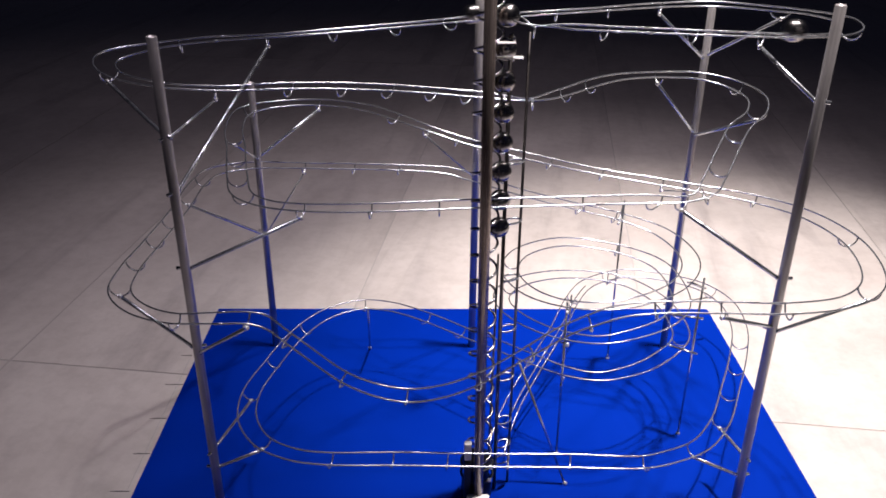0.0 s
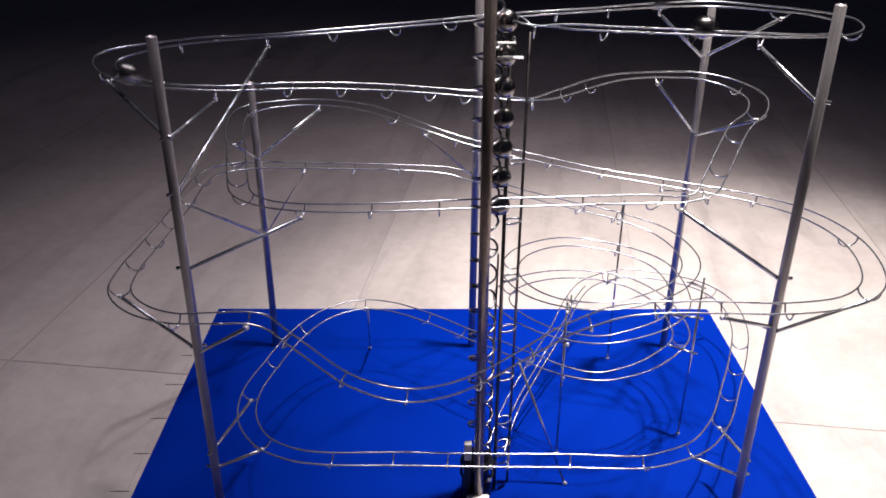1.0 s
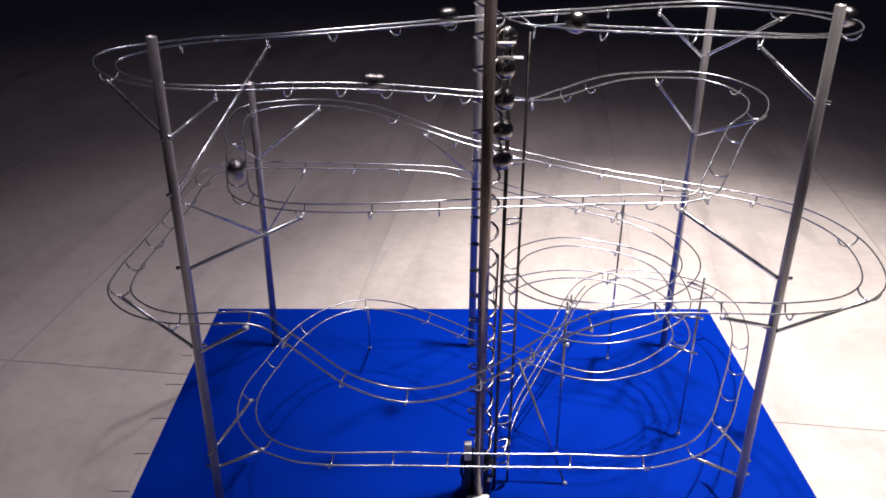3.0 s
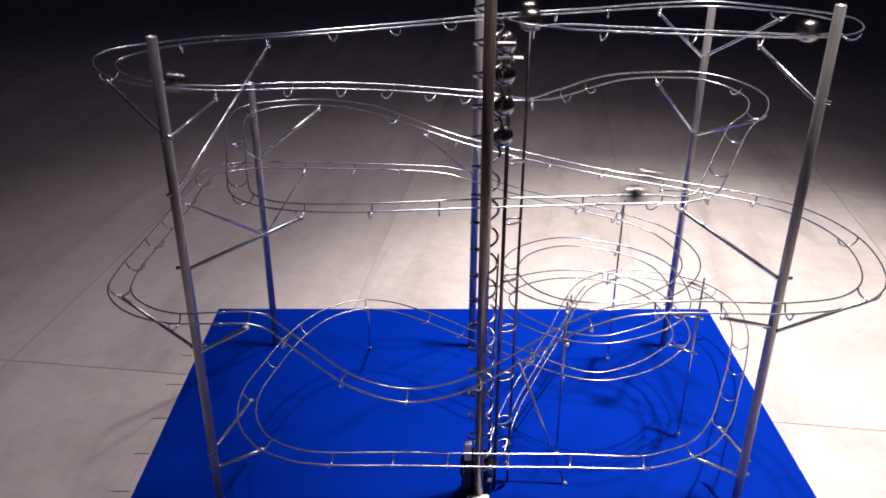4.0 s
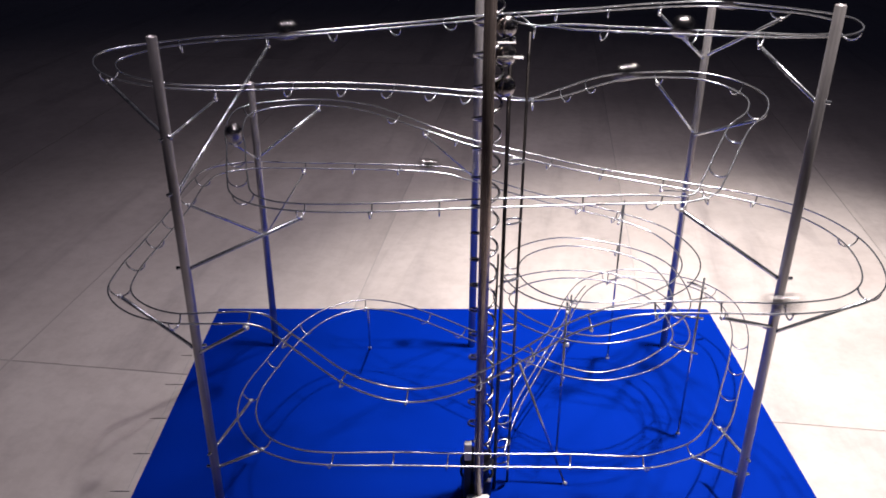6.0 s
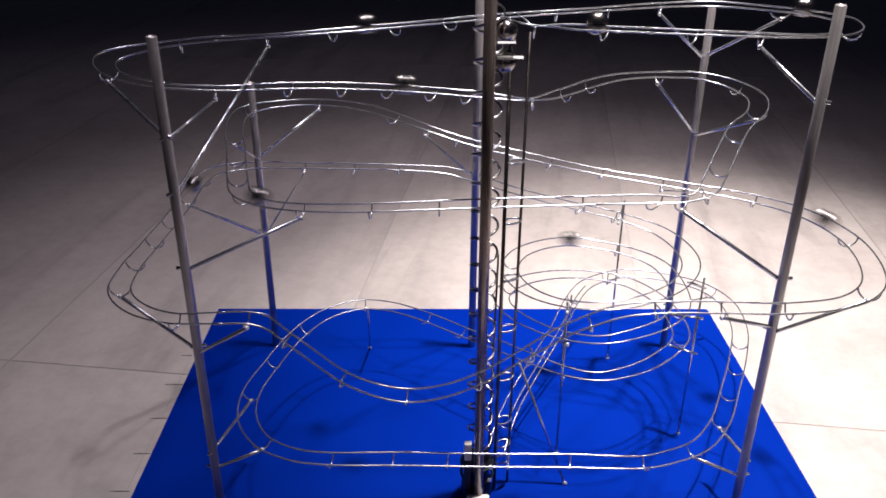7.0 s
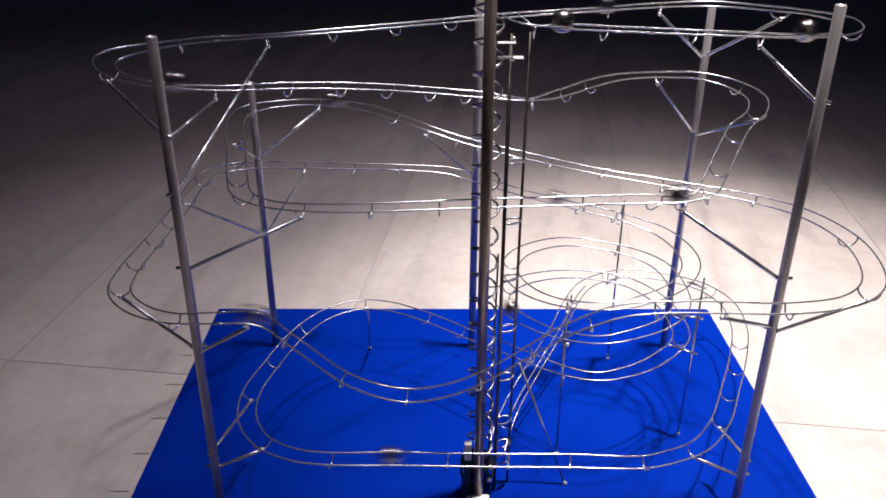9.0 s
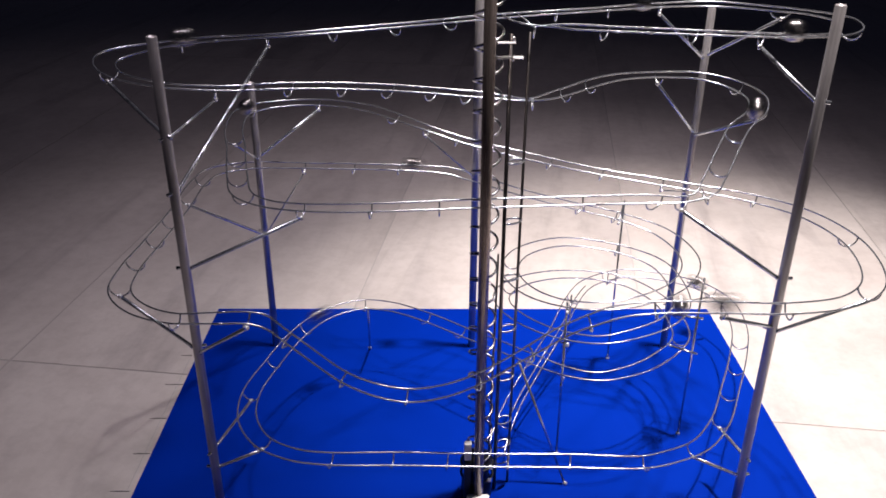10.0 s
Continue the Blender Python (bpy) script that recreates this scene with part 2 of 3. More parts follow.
# ---- the track: one path in nine lengths, each of two rails joined by round ties ----
TRACKS = {
    "upper_loop": [(0.064, 0.717, 0.518), (0.078, 0.702, 0.513), (0.11, 0.71, 0.51), (0.184, 0.715, 0.506), (0.256, 0.712, 0.504), (0.316, 0.715, 0.502), (0.352, 0.73, 0.5), (0.384, 0.769, 0.498), (0.402, 0.83, 0.495), (0.392, 0.871, 0.493), (0.368, 0.918, 0.489), (0.3131, 0.9552, 0.4875), (0.2512, 0.9515, 0.4865), (0.1728, 0.9245, 0.486), (0.0894, 0.8958, 0.4858), (0.0464, 0.8786, 0.4855), (-0.0403, 0.8384, 0.485), (-0.148, 0.8066, 0.482), (-0.2304, 0.8097, 0.476), (-0.2833, 0.8007, 0.47), (-0.3075, 0.7826, 0.4665), (-0.3044, 0.7579, 0.464), (-0.287, 0.737, 0.46), (-0.243, 0.723, 0.455)],
    "wave": [(-0.243, 0.723, 0.455), (-0.193, 0.731, 0.45), (-0.141, 0.751, 0.447), (-0.08, 0.766, 0.443), (-0.011, 0.768, 0.439), (0.043, 0.766, 0.435), (0.091, 0.768, 0.43), (0.13, 0.81, 0.426), (0.167, 0.86, 0.422), (0.204, 0.894, 0.42), (0.255, 0.919, 0.416), (0.301, 0.925, 0.413), (0.335, 0.906, 0.408), (0.346, 0.868, 0.405), (0.335, 0.831, 0.4), (0.307, 0.797, 0.394)],
    "upper_drop": [(0.307, 0.797, 0.394), (0.286, 0.762, 0.384), (0.259, 0.714, 0.37), (0.245, 0.692, 0.365), (0.227, 0.686, 0.362), (0.192, 0.688, 0.361), (0.118, 0.688, 0.359), (0.036, 0.686, 0.357), (-0.061, 0.679, 0.356), (-0.124, 0.682, 0.355), (-0.157, 0.694, 0.354), (-0.182, 0.721, 0.352), (-0.197, 0.77, 0.352), (-0.217, 0.856, 0.351), (-0.234, 0.926, 0.351), (-0.235, 0.989, 0.351), (-0.214, 1.013, 0.351)],
    "long_diagonal": [(-0.214, 1.013, 0.351), (-0.152, 1.029, 0.351), (-0.092, 1.009, 0.351), (-0.056, 0.98, 0.35), (-0.0141, 0.9482, 0.345), (0.0396, 0.9341, 0.331), (0.1, 0.9238, 0.319), (0.1888, 0.8913, 0.31), (0.2746, 0.8668, 0.3035), (0.3537, 0.8342, 0.2995), (0.3932, 0.7937, 0.299), (0.4118, 0.7342, 0.2985), (0.4035, 0.67, 0.298), (0.3856, 0.6356, 0.298), (0.3545, 0.6126, 0.2975), (0.3016, 0.6021, 0.297)],
    "valley": [(0.3016, 0.6021, 0.297), (0.245, 0.6046, 0.2965), (0.1873, 0.6059, 0.2955), (0.1592, 0.6068, 0.2915), (0.135, 0.605, 0.284), (0.112, 0.606, 0.272), (0.084, 0.607, 0.252), (0.041, 0.612, 0.219), (0.01, 0.615, 0.203), (-0.023, 0.617, 0.196), (-0.054, 0.616, 0.203), (-0.081, 0.614, 0.218), (-0.105, 0.613, 0.239), (-0.128, 0.612, 0.261), (-0.146, 0.611, 0.278), (-0.16, 0.611, 0.282), (-0.191, 0.609, 0.283)],
    "far_loop": [(-0.191, 0.609, 0.283), (-0.227, 0.609, 0.283), (-0.261, 0.625, 0.283), (-0.287, 0.658, 0.282), (-0.293, 0.702, 0.281), (-0.29, 0.764, 0.28), (-0.287, 0.854, 0.278), (-0.287, 0.931, 0.278), (-0.277, 0.976, 0.277), (-0.239, 0.999, 0.276), (-0.153, 1.004, 0.274), (-0.051, 1.004, 0.272), (0.015, 1.004, 0.268), (0.044, 0.996, 0.263), (0.106, 0.958, 0.257), (0.166, 0.929, 0.252), (0.224, 0.904, 0.247)],
    "spiral": [(0.224, 0.904, 0.247), (0.266, 0.877, 0.24), (0.284, 0.835, 0.235), (0.28, 0.798, 0.233), (0.258, 0.766, 0.229), (0.223, 0.744, 0.226), (0.181, 0.735, 0.222), (0.136, 0.747, 0.218), (0.102, 0.786, 0.211), (0.086, 0.838, 0.208), (0.107, 0.901, 0.202), (0.164, 0.939, 0.197), (0.234, 0.927, 0.192), (0.274, 0.896, 0.187), (0.285, 0.845, 0.182), (0.278, 0.805, 0.179), (0.256, 0.78, 0.175), (0.215, 0.761, 0.171), (0.178, 0.758, 0.166), (0.129, 0.784, 0.16), (0.09, 0.839, 0.153), (0.082, 0.886, 0.149), (0.108, 0.927, 0.146), (0.171, 0.957, 0.141), (0.245, 0.951, 0.135), (0.284, 0.91, 0.13), (0.296, 0.863, 0.125), (0.292, 0.83, 0.122), (0.27, 0.805, 0.118), (0.2306, 0.7775, 0.115), (0.1843, 0.7652, 0.113), (0.1479, 0.7772, 0.112)],
    "low_loop": [(0.1479, 0.7772, 0.112), (0.1118, 0.8021, 0.112), (0.068, 0.8376, 0.111), (0.0413, 0.8587, 0.11), (-0.0147, 0.9016, 0.11), (-0.0587, 0.9254, 0.11), (-0.0959, 0.9303, 0.11), (-0.1375, 0.9102, 0.108), (-0.1678, 0.8688, 0.105), (-0.1916, 0.8051, 0.101), (-0.2043, 0.7523, 0.099), (-0.1996, 0.7097, 0.097), (-0.177, 0.674, 0.096), (-0.142, 0.654, 0.096), (-0.107, 0.648, 0.096), (-0.039, 0.649, 0.095), (0.04, 0.648, 0.094), (0.131, 0.647, 0.094), (0.21, 0.646, 0.093)],
    "return_chute": [(0.21, 0.646, 0.093), (0.2374, 0.6542, 0.092), (0.2765, 0.6766, 0.089), (0.311, 0.72, 0.0865), (0.34, 0.7779, 0.085), (0.3763, 0.8566, 0.084), (0.3975, 0.9181, 0.083), (0.4018, 0.9849, 0.082), (0.3807, 1.0323, 0.081), (0.3394, 1.0604, 0.08), (0.284, 1.0765, 0.079), (0.2493, 1.0666, 0.078), (0.216, 1.04, 0.079), (0.191, 1.001, 0.075), (0.163, 0.94, 0.065), (0.126, 0.874, 0.051), (0.093, 0.813, 0.035), (0.079, 0.78, 0.023), (0.071, 0.756, 0.013)],
}
TIES = {
    "upper_loop": [(0.027, 0.006), (0.090, 0.013), (0.166, 0.013), (0.225, 0.013), (0.346, 0.013), (0.502, 0.013), (0.639, 0.013), (0.705, 0.013), (0.769, 0.013), (0.894, -0.006), (0.955, -0.006), (1.019, -0.006), (1.082, -0.006), (1.168, -0.006), (1.276, -0.006)],
    "wave": [(0.045, 0.002), (0.111, 0.012), (0.161, 0.012), (0.204, 0.012), (0.245, 0.012), (0.279, 0.012), (0.343, 0.012), (0.400, 0.012), (0.456, 0.012), (0.566, 0.002), (0.659, 0.002), (0.734, 0.002)],
    "upper_drop": [(0.015, 0.002), (0.078, 0.002), (0.125, 0.018), (0.149, 0.018), (0.173, 0.018), (0.237, 0.002), (0.368, 0.002), (0.430, 0.002), (0.493, 0.002), (0.565, 0.002), (0.612, 0.002), (0.671, 0.002), (0.745, 0.002), (0.853, 0.002)],
    "long_diagonal": [(0.067, 0.002), (0.181, 0.002), (0.233, 0.002), (0.272, 0.002), (0.384, 0.002), (0.446, 0.002), (0.515, 0.002), (0.615, 0.002), (0.734, 0.002), (0.847, 0.002)],
    "valley": [(0.000, 0.002), (0.055, 0.002), (0.112, 0.002), (0.171, 0.002), (0.231, 0.002), (0.287, 0.002), (0.354, 0.002), (0.413, 0.002), (0.476, 0.002), (0.519, 0.002)],
    "far_loop": [(0.032, 0.002), (0.126, 0.002), (0.178, 0.002), (0.230, 0.002), (0.280, 0.002), (0.348, 0.002), (0.407, 0.002), (0.552, 0.002), (0.616, 0.002), (0.674, 0.002), (0.917, 0.002), (0.962, 0.002)],
    "spiral": [],
    "low_loop": [(0.044, 0.002), (0.146, 0.002), (0.200, 0.002), (0.287, 0.002), (0.376, 0.002), (0.450, 0.002), (0.512, 0.002), (0.598, 0.002), (0.677, 0.002), (0.739, 0.002), (0.794, 0.002), (0.855, 0.002), (0.918, 0.002)],
    "return_chute": [(0.001, 0.002), (0.062, 0.002), (0.129, 0.002), (0.186, 0.002), (0.244, 0.002), (0.307, 0.002), (0.448, 0.002), (0.608, 0.002), (0.691, 0.002), (0.805, 0.002), (0.910, 0.002), (0.941, 0.002)],
}
STRUTS = [
    ("FL", 0.424, "upper_loop", 1.276),
    ("FL", 0.422, "wave", 0.045),
    ("FL", 0.372, "upper_loop", 1.082),
    ("FL", 0.297, "upper_drop", 0.493),
    ("FL", 0.212, "far_loop", 0.126),
    ("FL", 0.207, "valley", 0.519),
    ("FL", 0.084, "low_loop", 0.512),
    ("FL", 0.063, "low_loop", 0.598),
    ("FR", 0.456, "upper_loop", 0.225),
    ("FR", 0.287, "upper_drop", 0.149),
    ("FR", 0.231, "long_diagonal", 0.847),
    ("FR", 0.236, "valley", 0.055),
    ("FR", 0.051, "return_chute", 0.062),
    ("FR", 0.075, "return_chute", 0.129),
    ("BR", 0.417, "upper_loop", 0.639),
    ("BR", 0.421, "upper_loop", 0.502),
    ("BR", 0.324, "wave", 0.566),
    ("BR", 0.319, "wave", 0.734),
    ("BR", 0.241, "long_diagonal", 0.515),
    ("BL", 0.288, "long_diagonal", 0.067),
    ("BL", 0.286, "upper_drop", 0.745),
    ("BL", 0.182, "far_loop", 0.552),
    ("BL", 0.178, "far_loop", 0.348),
    ("BR", 0.070, "return_chute", 0.448),
    ("CB", 0.262, "long_diagonal", 0.233),
]
# those bent from the thinner wire
THIN = {("FL", 0.422), ("BR", 0.241), ("BR", 0.070), ("BL", 0.286), ("BL", 0.182), ("CB", 0.262)}
JOINTS = [("upper_loop", 1.131), ("upper_loop", 0.126), ("wave", 0.084), ("far_loop", 0.585), ("far_loop", 0.655), ("valley", 0.027), ("valley", 0.541), ("low_loop", 0.754), ("low_loop", 0.977), ("upper_drop", 0.224), ("long_diagonal", 0.348), ("return_chute", 0.363)]
GAUGE, WIRE, BALL_R = 0.0195, 0.00085, 0.0098
ctrl, ends = [], [0]
for pts in TRACKS.values():
    ctrl += pts if not ctrl else pts[1:]
    ends.append(len(ctrl) - 1)
PATH = spline(ctrl, 0.004)
ARC = np.concatenate([[0], np.cumsum(np.linalg.norm(np.diff(PATH, axis=0), axis=1))])
corner, seen_to = [], 0
for e in ends:
    near = np.linalg.norm(PATH - np.array(ctrl[e]), axis=1)
    seen_to += int(np.argmin(near[seen_to:seen_to + 420]))
    corner.append(ARC[seen_to])
TAN = np.gradient(PATH, axis=0)
TAN /= np.linalg.norm(TAN, axis=1)[:, None]
flat = np.cross(TAN, (0, 0, 1))
flat /= np.linalg.norm(flat, axis=1)[:, None]
# outer rails stand a little higher in the bends
turn = np.einsum("ij,ij->i", np.gradient(TAN, axis=0), flat) / 0.004
turn = np.convolve(np.pad(turn, 12, mode="edge"), np.hanning(25) / np.hanning(25).sum(), mode="valid")
bank = np.clip(turn * 0.010, -0.35, 0.35)
over = np.cross(flat, TAN)
SIDE = flat * np.cos(bank)[:, None] - over * np.sin(bank)[:, None]
OVER = np.cross(SIDE, TAN)


def on_path(s):
    """Place, side and up of the track at arc length s."""
    return [Vector([np.interp(s, ARC, a[:, j]) for j in range(3)]) for a in (PATH, SIDE, OVER)]


def tie_arc(s, skew=0.0):
    """Half a ring under the rails; skew: how far its ends are set apart along the track."""
    p, side, up = on_path(s)
    h = GAUGE / 2
    lean = side.cross(up) * (skew / 2)
    return [p + (side * h + lean) * math.cos(a) - up * h * math.sin(a) for a in [math.pi * i / 12 for i in range(13)]]


starts = {}
for i, name in enumerate(TRACKS):
    a, b = corner[i], corner[i + 1]
    starts[name] = a
    pick = (ARC >= a - 1e-6) & (ARC <= b + 1e-6)
    rails = []
    for sgn in (-0.5, 0.5):
        rails.append(tube("rail", PATH[pick] + SIDE[pick] * GAUGE * sgn, WIRE, STEEL, run, n=8))
    for s, skew in TIES[name]:
        tube("tie", tie_arc(a + s, skew), WIRE * 0.95, STEEL, rails[0], n=7)

    for n, s in JOINTS:
        if n == name:
            for sgn, rail in zip((-0.5, 0.5), rails):
                ends2 = [on_path(a + s + d) for d in (-0.004, 0.0, 0.004)]
                tube("sleeve", [p + sd * GAUGE * sgn for p, sd, _ in ends2], WIRE * 1.14, STEEL, rail, n=8)

# a third wire guards the last of the way down to the lift
guard = []
for i in range(20):
    p, side, up = on_path(starts["return_chute"] + 0.66 + 0.27 * i / 19)
    guard.append(p - side * GAUGE * 0.22 + up * 0.004)
tube("guard_rail", guard, WIRE, STEEL, run, n=8)

# ---- struts from the posts to the ties ----
for key, z, name, s in STRUTS:
    x, y, _ = POSTS[key]
    p, side, up = on_path(starts[name] + s)
    foot, tip = Vector((x, y, z)), p - up * GAUGE * 0.52
    way = (tip - foot).normalized()
    flatway = Vector((way.x, way.y, 0)).normalized()
    st = tube("strut", [foot - flatway * 0.0085, foot + flatway * 0.0048, foot + flatway * 0.0048 + way * 0.004, tip], 0.0011 if (key, z) in THIN else 0.0018, STEEL, run, n=8)
    blob("solder_bead", tip, 0.0024, SOLDER, st)
    blob("solder_bead", foot + flatway * 0.005, 0.0022, STEEL, st)

# ---- small uprights standing on the board ----
def upright(base, top, hooks, r=0.0013, hook_r=0.0012):
    ob = tube("support_rod", [base, top], r, STEEL, run, n=8)
    blob("solder_bead", Vector(base) + Vector((0, 0, 0.001)), 0.0026, SOLDER, ob)
    for z, target in hooks:
        b, t = Vector(base), Vector(top)
        q = b.lerp(t, (z - b.z) / (t.z - b.z))
        tube("hook", [q + (q - Vector(target)).normalized() * (0.001 + 3.3 * hook_r), Vector(target)], hook_r, STEEL, ob, n=7)
        blob("solder_bead", target, 0.0019, SOLDER, ob)
    return ob


def under(s):
    p, side, up = on_path(s)
    return p - up * GAUGE * 0.5


SP = starts["spiral"]
LO = starts["low_loop"]
CH = starts["return_chute"]
for s in (0.447, 1.09, 0.62, 1.24, 0.78, 1.40):
    tube("tie", tie_arc(SP + s), WIRE * 0.95, STEEL, run, n=7)
upright((-0.093, 0.995, 0), under(LO + 0.283), [])
upright((0.242, 0.969, 0), (0.2415, 0.969, 0.236), [(0.238, under(SP)), (0.183, under(SP + 0.62)), (0.128, under(SP + 1.24))])
upright((0.298, 0.805, 0), (0.2993, 0.805, 0.217), [(0.1654, (0.2746, 0.8200, 0.1610)), (0.1188, (0.2774, 0.8200, 0.1184)), (0.205, under(SP + 0.15))], hook_r=0.0015)
upright((0.144, 0.769, 0), (0.143, 0.772, 0.205), [(0.2, under(SP + 0.306)), (0.153, under(SP + 0.924)), (0.1, under(LO))])
upright((0.147, 0.717, 0), (0.0887, 0.73, 0.157), [])
upright((0.19, 1.0, 0), (0.19, 1.0, 0.085), [(0.07, under(CH + 0.68))])

# ---- the lift: a wire screw on a turning shaft, with guide rods beside it ----
SX, SY = 0.0487, 0.703
LEAN = pose(SX, SY, 0, 0, -0.40, 0)
MX = 0.0460
PITCH, TURN_TIME = 0.0279, 1.24
LIFT_X, LIFT_Y, LIFT_TOP = 0.0602, 0.708, 0.5190
screw = part("screw_shaft", lathe([(0.0044, 0.05), (0.0044, 0.545), (0.0038, 0.546)], 20), SHAFT, run, "dull steel shaft of the ball lift")
face = math.atan2(LIFT_Y - SY, LIFT_X - 0.0452)
# at the start the wire passes just beneath each waiting ball
base_z = LIFT_TOP - 0.012
coil = []
for i in range(-20 * 24, 24):
    a = face + 2 * math.pi * i / 24
    z = base_z + PITCH * i / 24
    if z > 0.052:
        coil.append((0.0126 * math.cos(a), 0.0126 * math.sin(a), z))
tube("helix", coil, 0.0013, COIL, screw, "bright wire screw winding round the shaft", n=7)
for k in range(0, len(coil), 36):
    c = Vector(coil[k])
    tube("spoke", [Vector((0, 0, c.z)), c], 0.0008, COIL, screw, n=6)
G1 = (Vector((0.0663, 0.711, 0)), Vector((0.0649, 0.711, 0.5035)))
G2 = (Vector((0.0819, 0.722, 0)), Vector((0.0820, 0.722, 0.503)))
g1 = tube("guide_rod", G1, 0.0019, ROD, run, n=8)
tube("guide_rod", G2, 0.0014, ROD, run, n=8)
tube("guide_rod", [(0.0600, 0.7300, 0.0), (0.0627, 0.73, 0.284)], 0.0011, ROD, run, n=8)
for z in (0.384, 0.324, 0.263, 0.205, 0.146, 0.09, 0.058, 0.036):
    f = z / 0.5
    a, b = G1[0].lerp(G1[1], f), G2[0].lerp(G2[1], f)
    mid = (a + b) / 2
    hw = (b - a).length / 2
    ux = (b - a).normalized()
    uy = Vector((ux.y, -ux.x, 0)).normalized()
    tube("guide_ring", [mid + ux * hw * math.cos(w) + uy * 0.006 * math.sin(w) for w in [2 * math.pi * i / 16 for i in range(17)]], 0.001, STEEL, g1, n=6)
# white colour and the tilt stand in for the glint on these metal bars
for x0, x1, z, deep in ((0.0518, 0.0735, 0.4885, 0.0030), (0.0515, 0.0668, 0.5008, 0.0022)):
    bar = part("stop_bar", box_data((x0, -deep / 2, -0.0007), (x1, deep / 2, 0.0007), 0.0003), WHITE, run, "small plate across the lift, its glint painted white")
    bar.matrix_basis = pose(0, 0.688, z, 38, 0, 0)
blob("solder_bead", (0.0669, 0.711, 0.4995), 0.002, SOLDER, g1)
blob("solder_bead", (0.0665, 0.710, 0.482), 0.002, SOLDER, g1)

# motor at the foot of the shaft
motor = part("motor_housing", lathe([(0.015, 0.0), (0.0165, 0.003), (0.0165, 0.022), (0.0130, 0.025), (0.0130, 0.040), (0.0155, 0.042), (0.0155, 0.052), (0.008, 0.056)], 28), BLACK, run, "black motor turning the lift shaft")
motor.matrix_basis = pose(MX, SY, 0)
part("bracket", box_data((0.031, 0.679, 0.066), (0.0385, 0.686, 0.088), 0.0008), WHITE, motor).matrix_basis = pose(-MX, -SY, 0)
part("bracket", box_data((0.031, 0.678, 0.0), (0.0385, 0.688, 0.064), 0.0008), BLACK, motor).matrix_basis = pose(-MX, -SY, 0)
part("terminal_plate", box_data((0.034, 0.664, 0.0), (0.058, 0.674, 0.026), 0.0012), WHITE, motor).matrix_basis = pose(-MX, -SY, 0)

for z in (0.030, 0.0455):
    tube("ring", [(0.0172 * math.cos(w), 0.0172 * math.sin(w), z) for w in [2 * math.pi * i / 28 for i in range(29)]], 0.0016, BLACK, motor, n=7)
for x, y, z in ((-0.0135, -0.0165, 0.050), (-0.0120, -0.0175, 0.036), (0.0125, -0.0165, 0.034), (0.0135, -0.0150, 0.050)):
    part("screw_head", lathe([(0.0024, 0.0), (0.0024, 0.0012), (0.0016, 0.0018)], 12), SOLDER, motor).matrix_basis = pose(x, y, z, 75, 0, 15)

# ---- the balls ----
def steel_ball():
    bm = bmesh.new()
    bmesh.ops.create_uvsphere(bm, u_segments=40, v_segments=24, radius=BALL_R)
    for f in bm.faces:
        f.smooth = True
    me = bpy.data.meshes.new("steel_ball")
    bm.to_mesh(me)
    bm.free()
    me.materials.append(BALLM)
    return tagged(new("steel_ball", me), "polished steel ball rolling on the wire track", "ball", group="steel balls on the run")


# how far a ball has rolled, every 0.15 s from 3 s before the leader's clock starts
RUN = [0.000, 0.020, 0.041, 0.063, 0.087, 0.114, 0.143, 0.174, 0.206, 0.239, 0.277, 0.326, 0.394, 0.455, 0.517, 0.583, 0.645, 0.708, 0.764, 0.817, 0.873, 0.931, 0.992, 1.055, 1.126, 1.197, 1.256, 1.327, 1.407, 1.489, 1.573, 1.676, 1.815, 1.957, 2.077, 2.193, 2.288, 2.385, 2.505, 2.638, 2.750, 2.851, 2.950, 3.044]
RUN += [3.150, 3.253, 3.382, 3.532, 3.678, 3.826, 3.964, 4.110, 4.291, 4.450, 4.587, 4.696, 4.790, 4.889, 4.984, 5.086, 5.190, 5.300, 5.413, 5.533, 5.659, 5.796, 5.923, 6.041, 6.175, 6.308, 6.441, 6.577, 6.716, 6.853, 6.988, 7.119, 7.249, 7.377, 7.504, 7.629, 7.749, 7.854, 7.966, 8.082, 8.199, 8.310, 8.410, 8.517]
CLOCK = [-3.0 + 0.15 * i for i in range(len(RUN))]
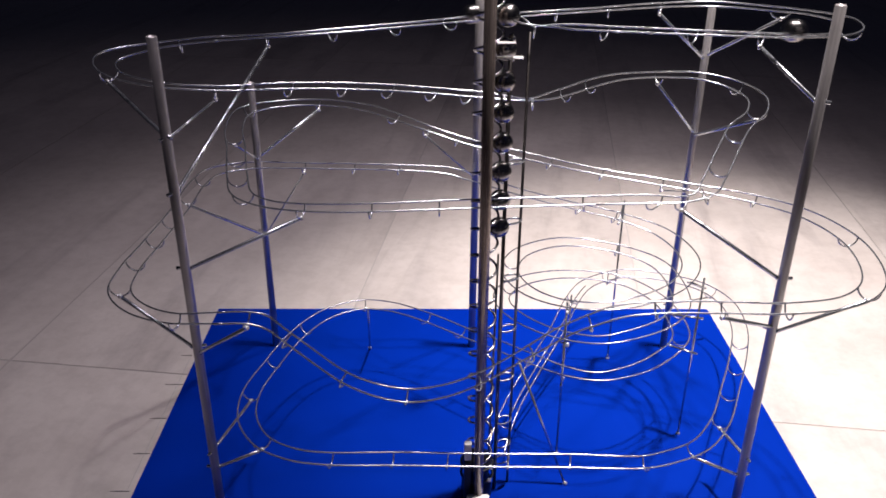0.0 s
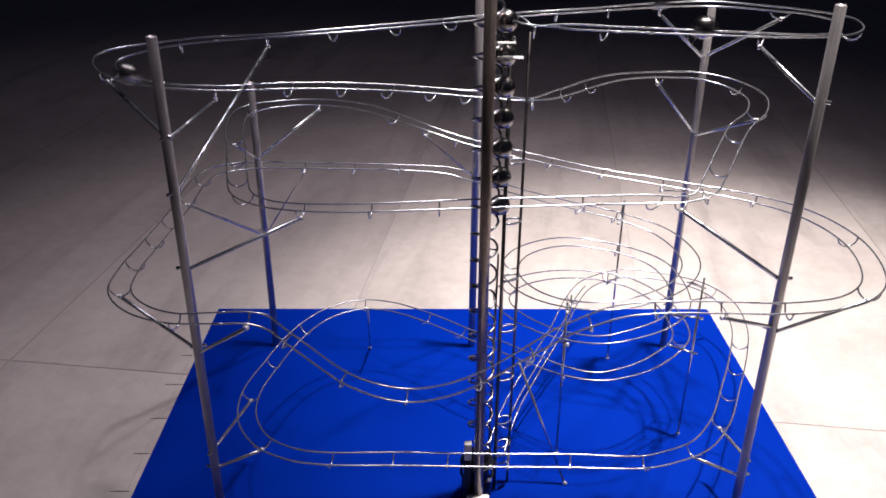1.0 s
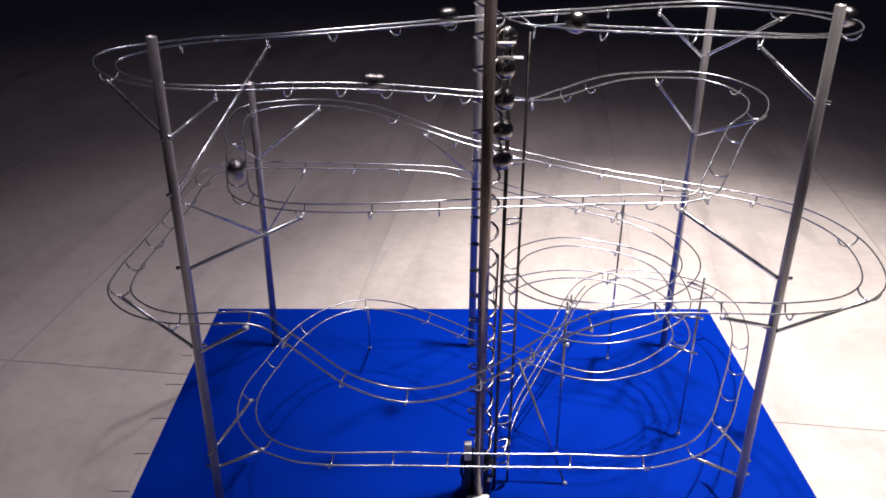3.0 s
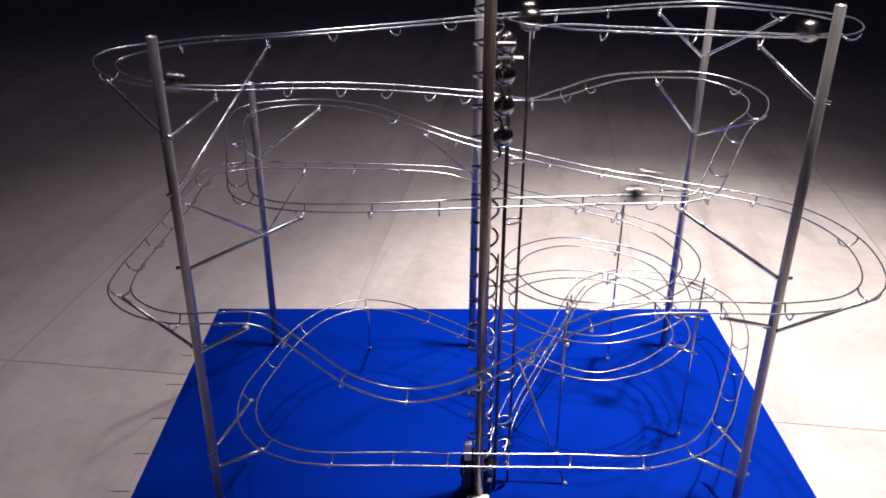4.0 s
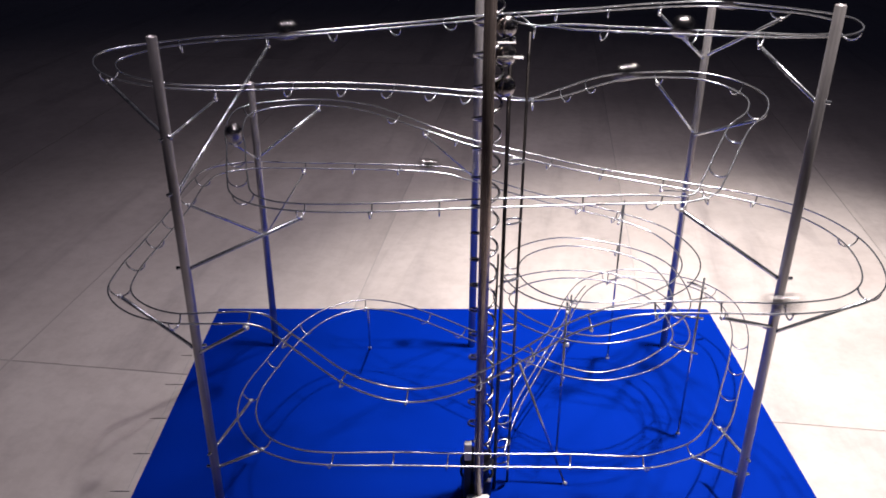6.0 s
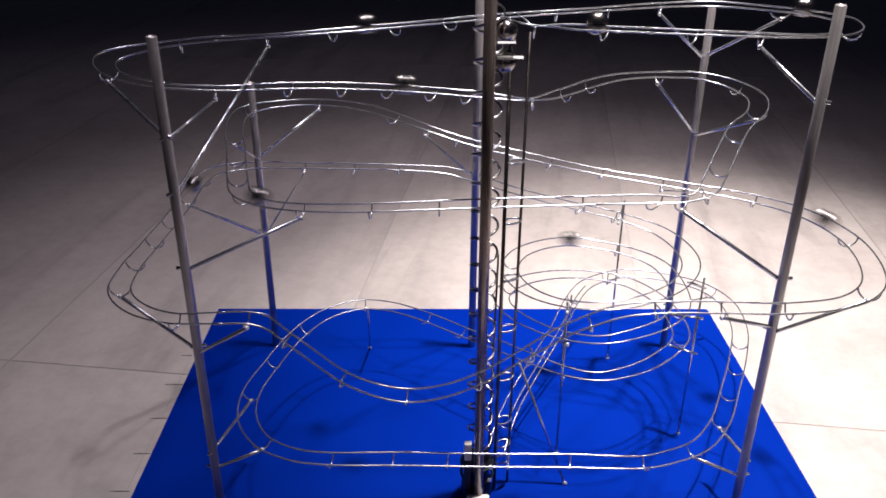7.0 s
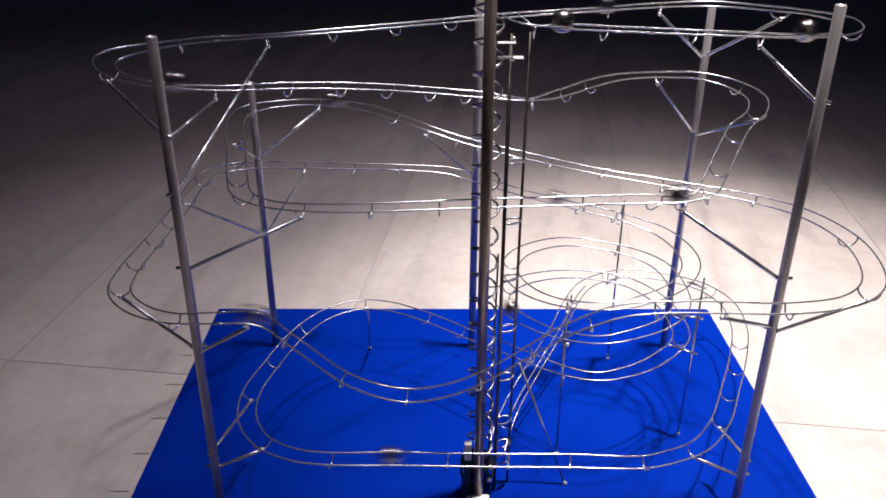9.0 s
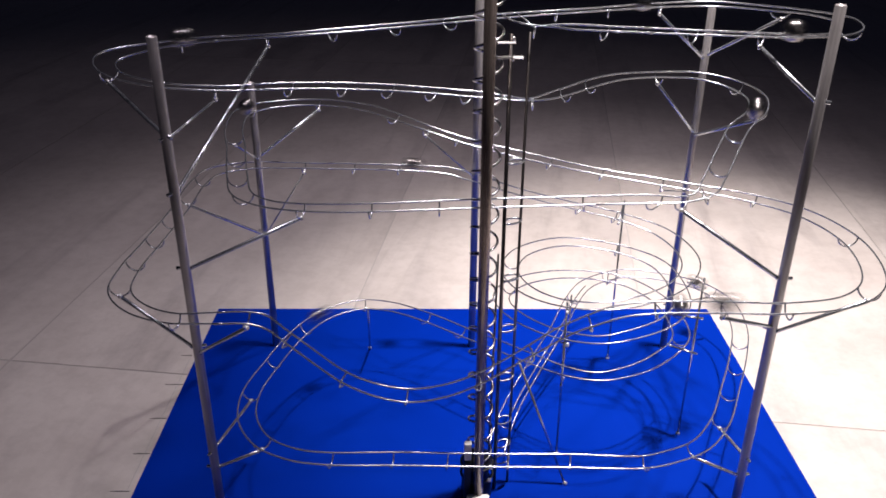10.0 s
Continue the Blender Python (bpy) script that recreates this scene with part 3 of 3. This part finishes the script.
# each ball: (clip time, leader's clock) pairs; those still in the lift begin on the screw
BALLS = [
    [(0, -0.017), (0.5, 0.483), (1, 0.996), (1.5, 1.495), (2, 2.011), (2.5, 2.476), (4, 4.012), (4.5, 4.496), (5, 5.003), (5.5, 5.5), (7, 7.007), (7.5, 7.499), (8, 8.005), (8.2, 8.234), (8.5, 8.489), (9, 9.007), (9.5, 9.493), (10, 9.999)],
    [(0, -1.597), (0.5, -1.119), (2.5, 0.912), (4, 2.432), (4.5, 2.922), (5.5, 3.956), (7, 5.5), (7.5, 6.006), (8, 6.515), (8.2, 6.707), (8.5, 6.997), (9, 7.525), (9.5, 8.003), (10, 8.539)],
    [(0, -2.96), (0.5, -2.46), (1, -1.946), (1.5, -1.471), (5, 2.111), (5.5, 2.65), (7, 4.214), (7.5, 4.684), (8, 5.231), (8.2, 5.46), (8.5, 5.744), (9.5, 6.736), (10, 7.253)],
    [(1.169, -3), (1.5, -2.669), (2, -2.156), (2.5, -1.679), (4.5, 0.305), (5.5, 1.329), (7, 2.872), (7.5, 3.323), (8.2, 4.121), (8.5, 4.428), (9, 4.943), (10, 5.974)],
    [(2.542, -3), (4.5, -1.042), (7.5, 1.973), (8.2, 2.717), (8.5, 2.99), (9.5, 4.023), (10, 4.523)],
    [(3.808, -3), (4.5, -2.308), (5.5, -1.335), (7.5, 0.822), (8.2, 1.54), (8.5, 1.815), (9, 2.373), (9.5, 2.833), (10, 3.323)],
    [(5.05, -3), (5.5, -2.55), (8.2, 0.233), (9, 1.087), (9.5, 1.563), (10, 2.099)],
    [(6.432, -3), (7.5, -1.932), (8.2, -1.34), (9.5, 0.105), (10, 0.682)],
    [(7.602, -3), (8.2, -2.402), (9, -1.553), (9.5, -1.064), (10, -0.564)],
    [(8.625, -3), (9, -2.625), (9.5, -2.14), (10, -1.597)],
]
SIT = math.sqrt((BALL_R + WIRE) ** 2 - (GAUGE / 2) ** 2)


def ball_place(k, t):
    keys = BALLS[k]
    if t < keys[0][0]:
        # the screw lifts all alike; over the last turn each ball settles to its own moment of leaving
        late = (k - 2) * TURN_TIME - keys[0][0]
        near = max(0.0, 1 - (keys[0][0] - t) / 1.5)
        z = min(LIFT_TOP, LIFT_TOP - PITCH * ((k - 2) - (t + late * near) / TURN_TIME))
        return Vector((LIFT_X, LIFT_Y, z))
    c = np.interp(t, [a for a, _ in keys], [b for _, b in keys])
    s = np.interp(c, CLOCK, RUN)
    p, side, up = on_path(s)
    at = p + up * SIT
    if s < 0.03:
        return Vector((LIFT_X, LIFT_Y, LIFT_TOP)).lerp(at, s / 0.03)
    return at


balls = [steel_ball()]
for k in range(1, len(BALLS)):
    balls.append(copy_thing(balls[0], Matrix()))

# ---- fine dark strips on the tiles along the board's edge ----
STRIP_DARK = material("dark_mark", (0.05, 0.045, 0.045), 0.8)
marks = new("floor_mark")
tagged(marks, "fine dark strips on the floor beside the blue board", "floor mark")
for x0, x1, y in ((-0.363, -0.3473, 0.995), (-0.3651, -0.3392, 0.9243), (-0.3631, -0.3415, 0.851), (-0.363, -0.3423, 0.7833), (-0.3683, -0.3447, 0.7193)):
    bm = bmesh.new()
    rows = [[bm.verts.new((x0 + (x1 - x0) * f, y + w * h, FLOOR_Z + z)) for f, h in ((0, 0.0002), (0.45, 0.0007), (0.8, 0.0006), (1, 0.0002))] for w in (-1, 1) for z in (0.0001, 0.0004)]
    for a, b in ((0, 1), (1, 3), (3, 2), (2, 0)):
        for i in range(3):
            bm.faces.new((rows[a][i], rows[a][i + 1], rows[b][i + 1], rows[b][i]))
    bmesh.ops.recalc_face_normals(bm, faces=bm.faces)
    part("tick", bm, STRIP_DARK, marks)
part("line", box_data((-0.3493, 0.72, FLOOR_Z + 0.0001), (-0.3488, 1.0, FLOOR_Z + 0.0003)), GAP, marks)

# ---- floor tiles ----
tile_mesh = None
for i in range(-6, 9):
    for j in range(-3, 3):
        u = -0.278 + (i + 0.5) * TILE_W
        v = 0.893 + (j + 0.5) * TILE_L
        if tile_mesh is None:
            bm = box_data((-(TILE_W - JOINT) / 2, -(TILE_L - JOINT) / 2, -0.008), ((TILE_W - JOINT) / 2, (TILE_L - JOINT) / 2, 0), 0.0004)
            tile_mesh = bpy.data.meshes.new("tile")
            bm.to_mesh(tile_mesh)
            bm.free()
            tile_mesh.materials.append(FLOOR)
        ob = new("tile", tile_mesh)
        ob.parent = floor_bed
        ob.matrix_basis = TURN @ pose(u, v, FLOOR_Z)


def motions():
    for k, ob in enumerate(balls):
        walk(ob, [(i / 15, Matrix.Translation(ball_place(k, i / 15))) for i in range(151)])
    walk(screw, [(0.2 * i, LEAN @ pose(0, 0, 0, 0, 0, -360 * 0.2 * i / TURN_TIME)) for i in range(51)])


motions()
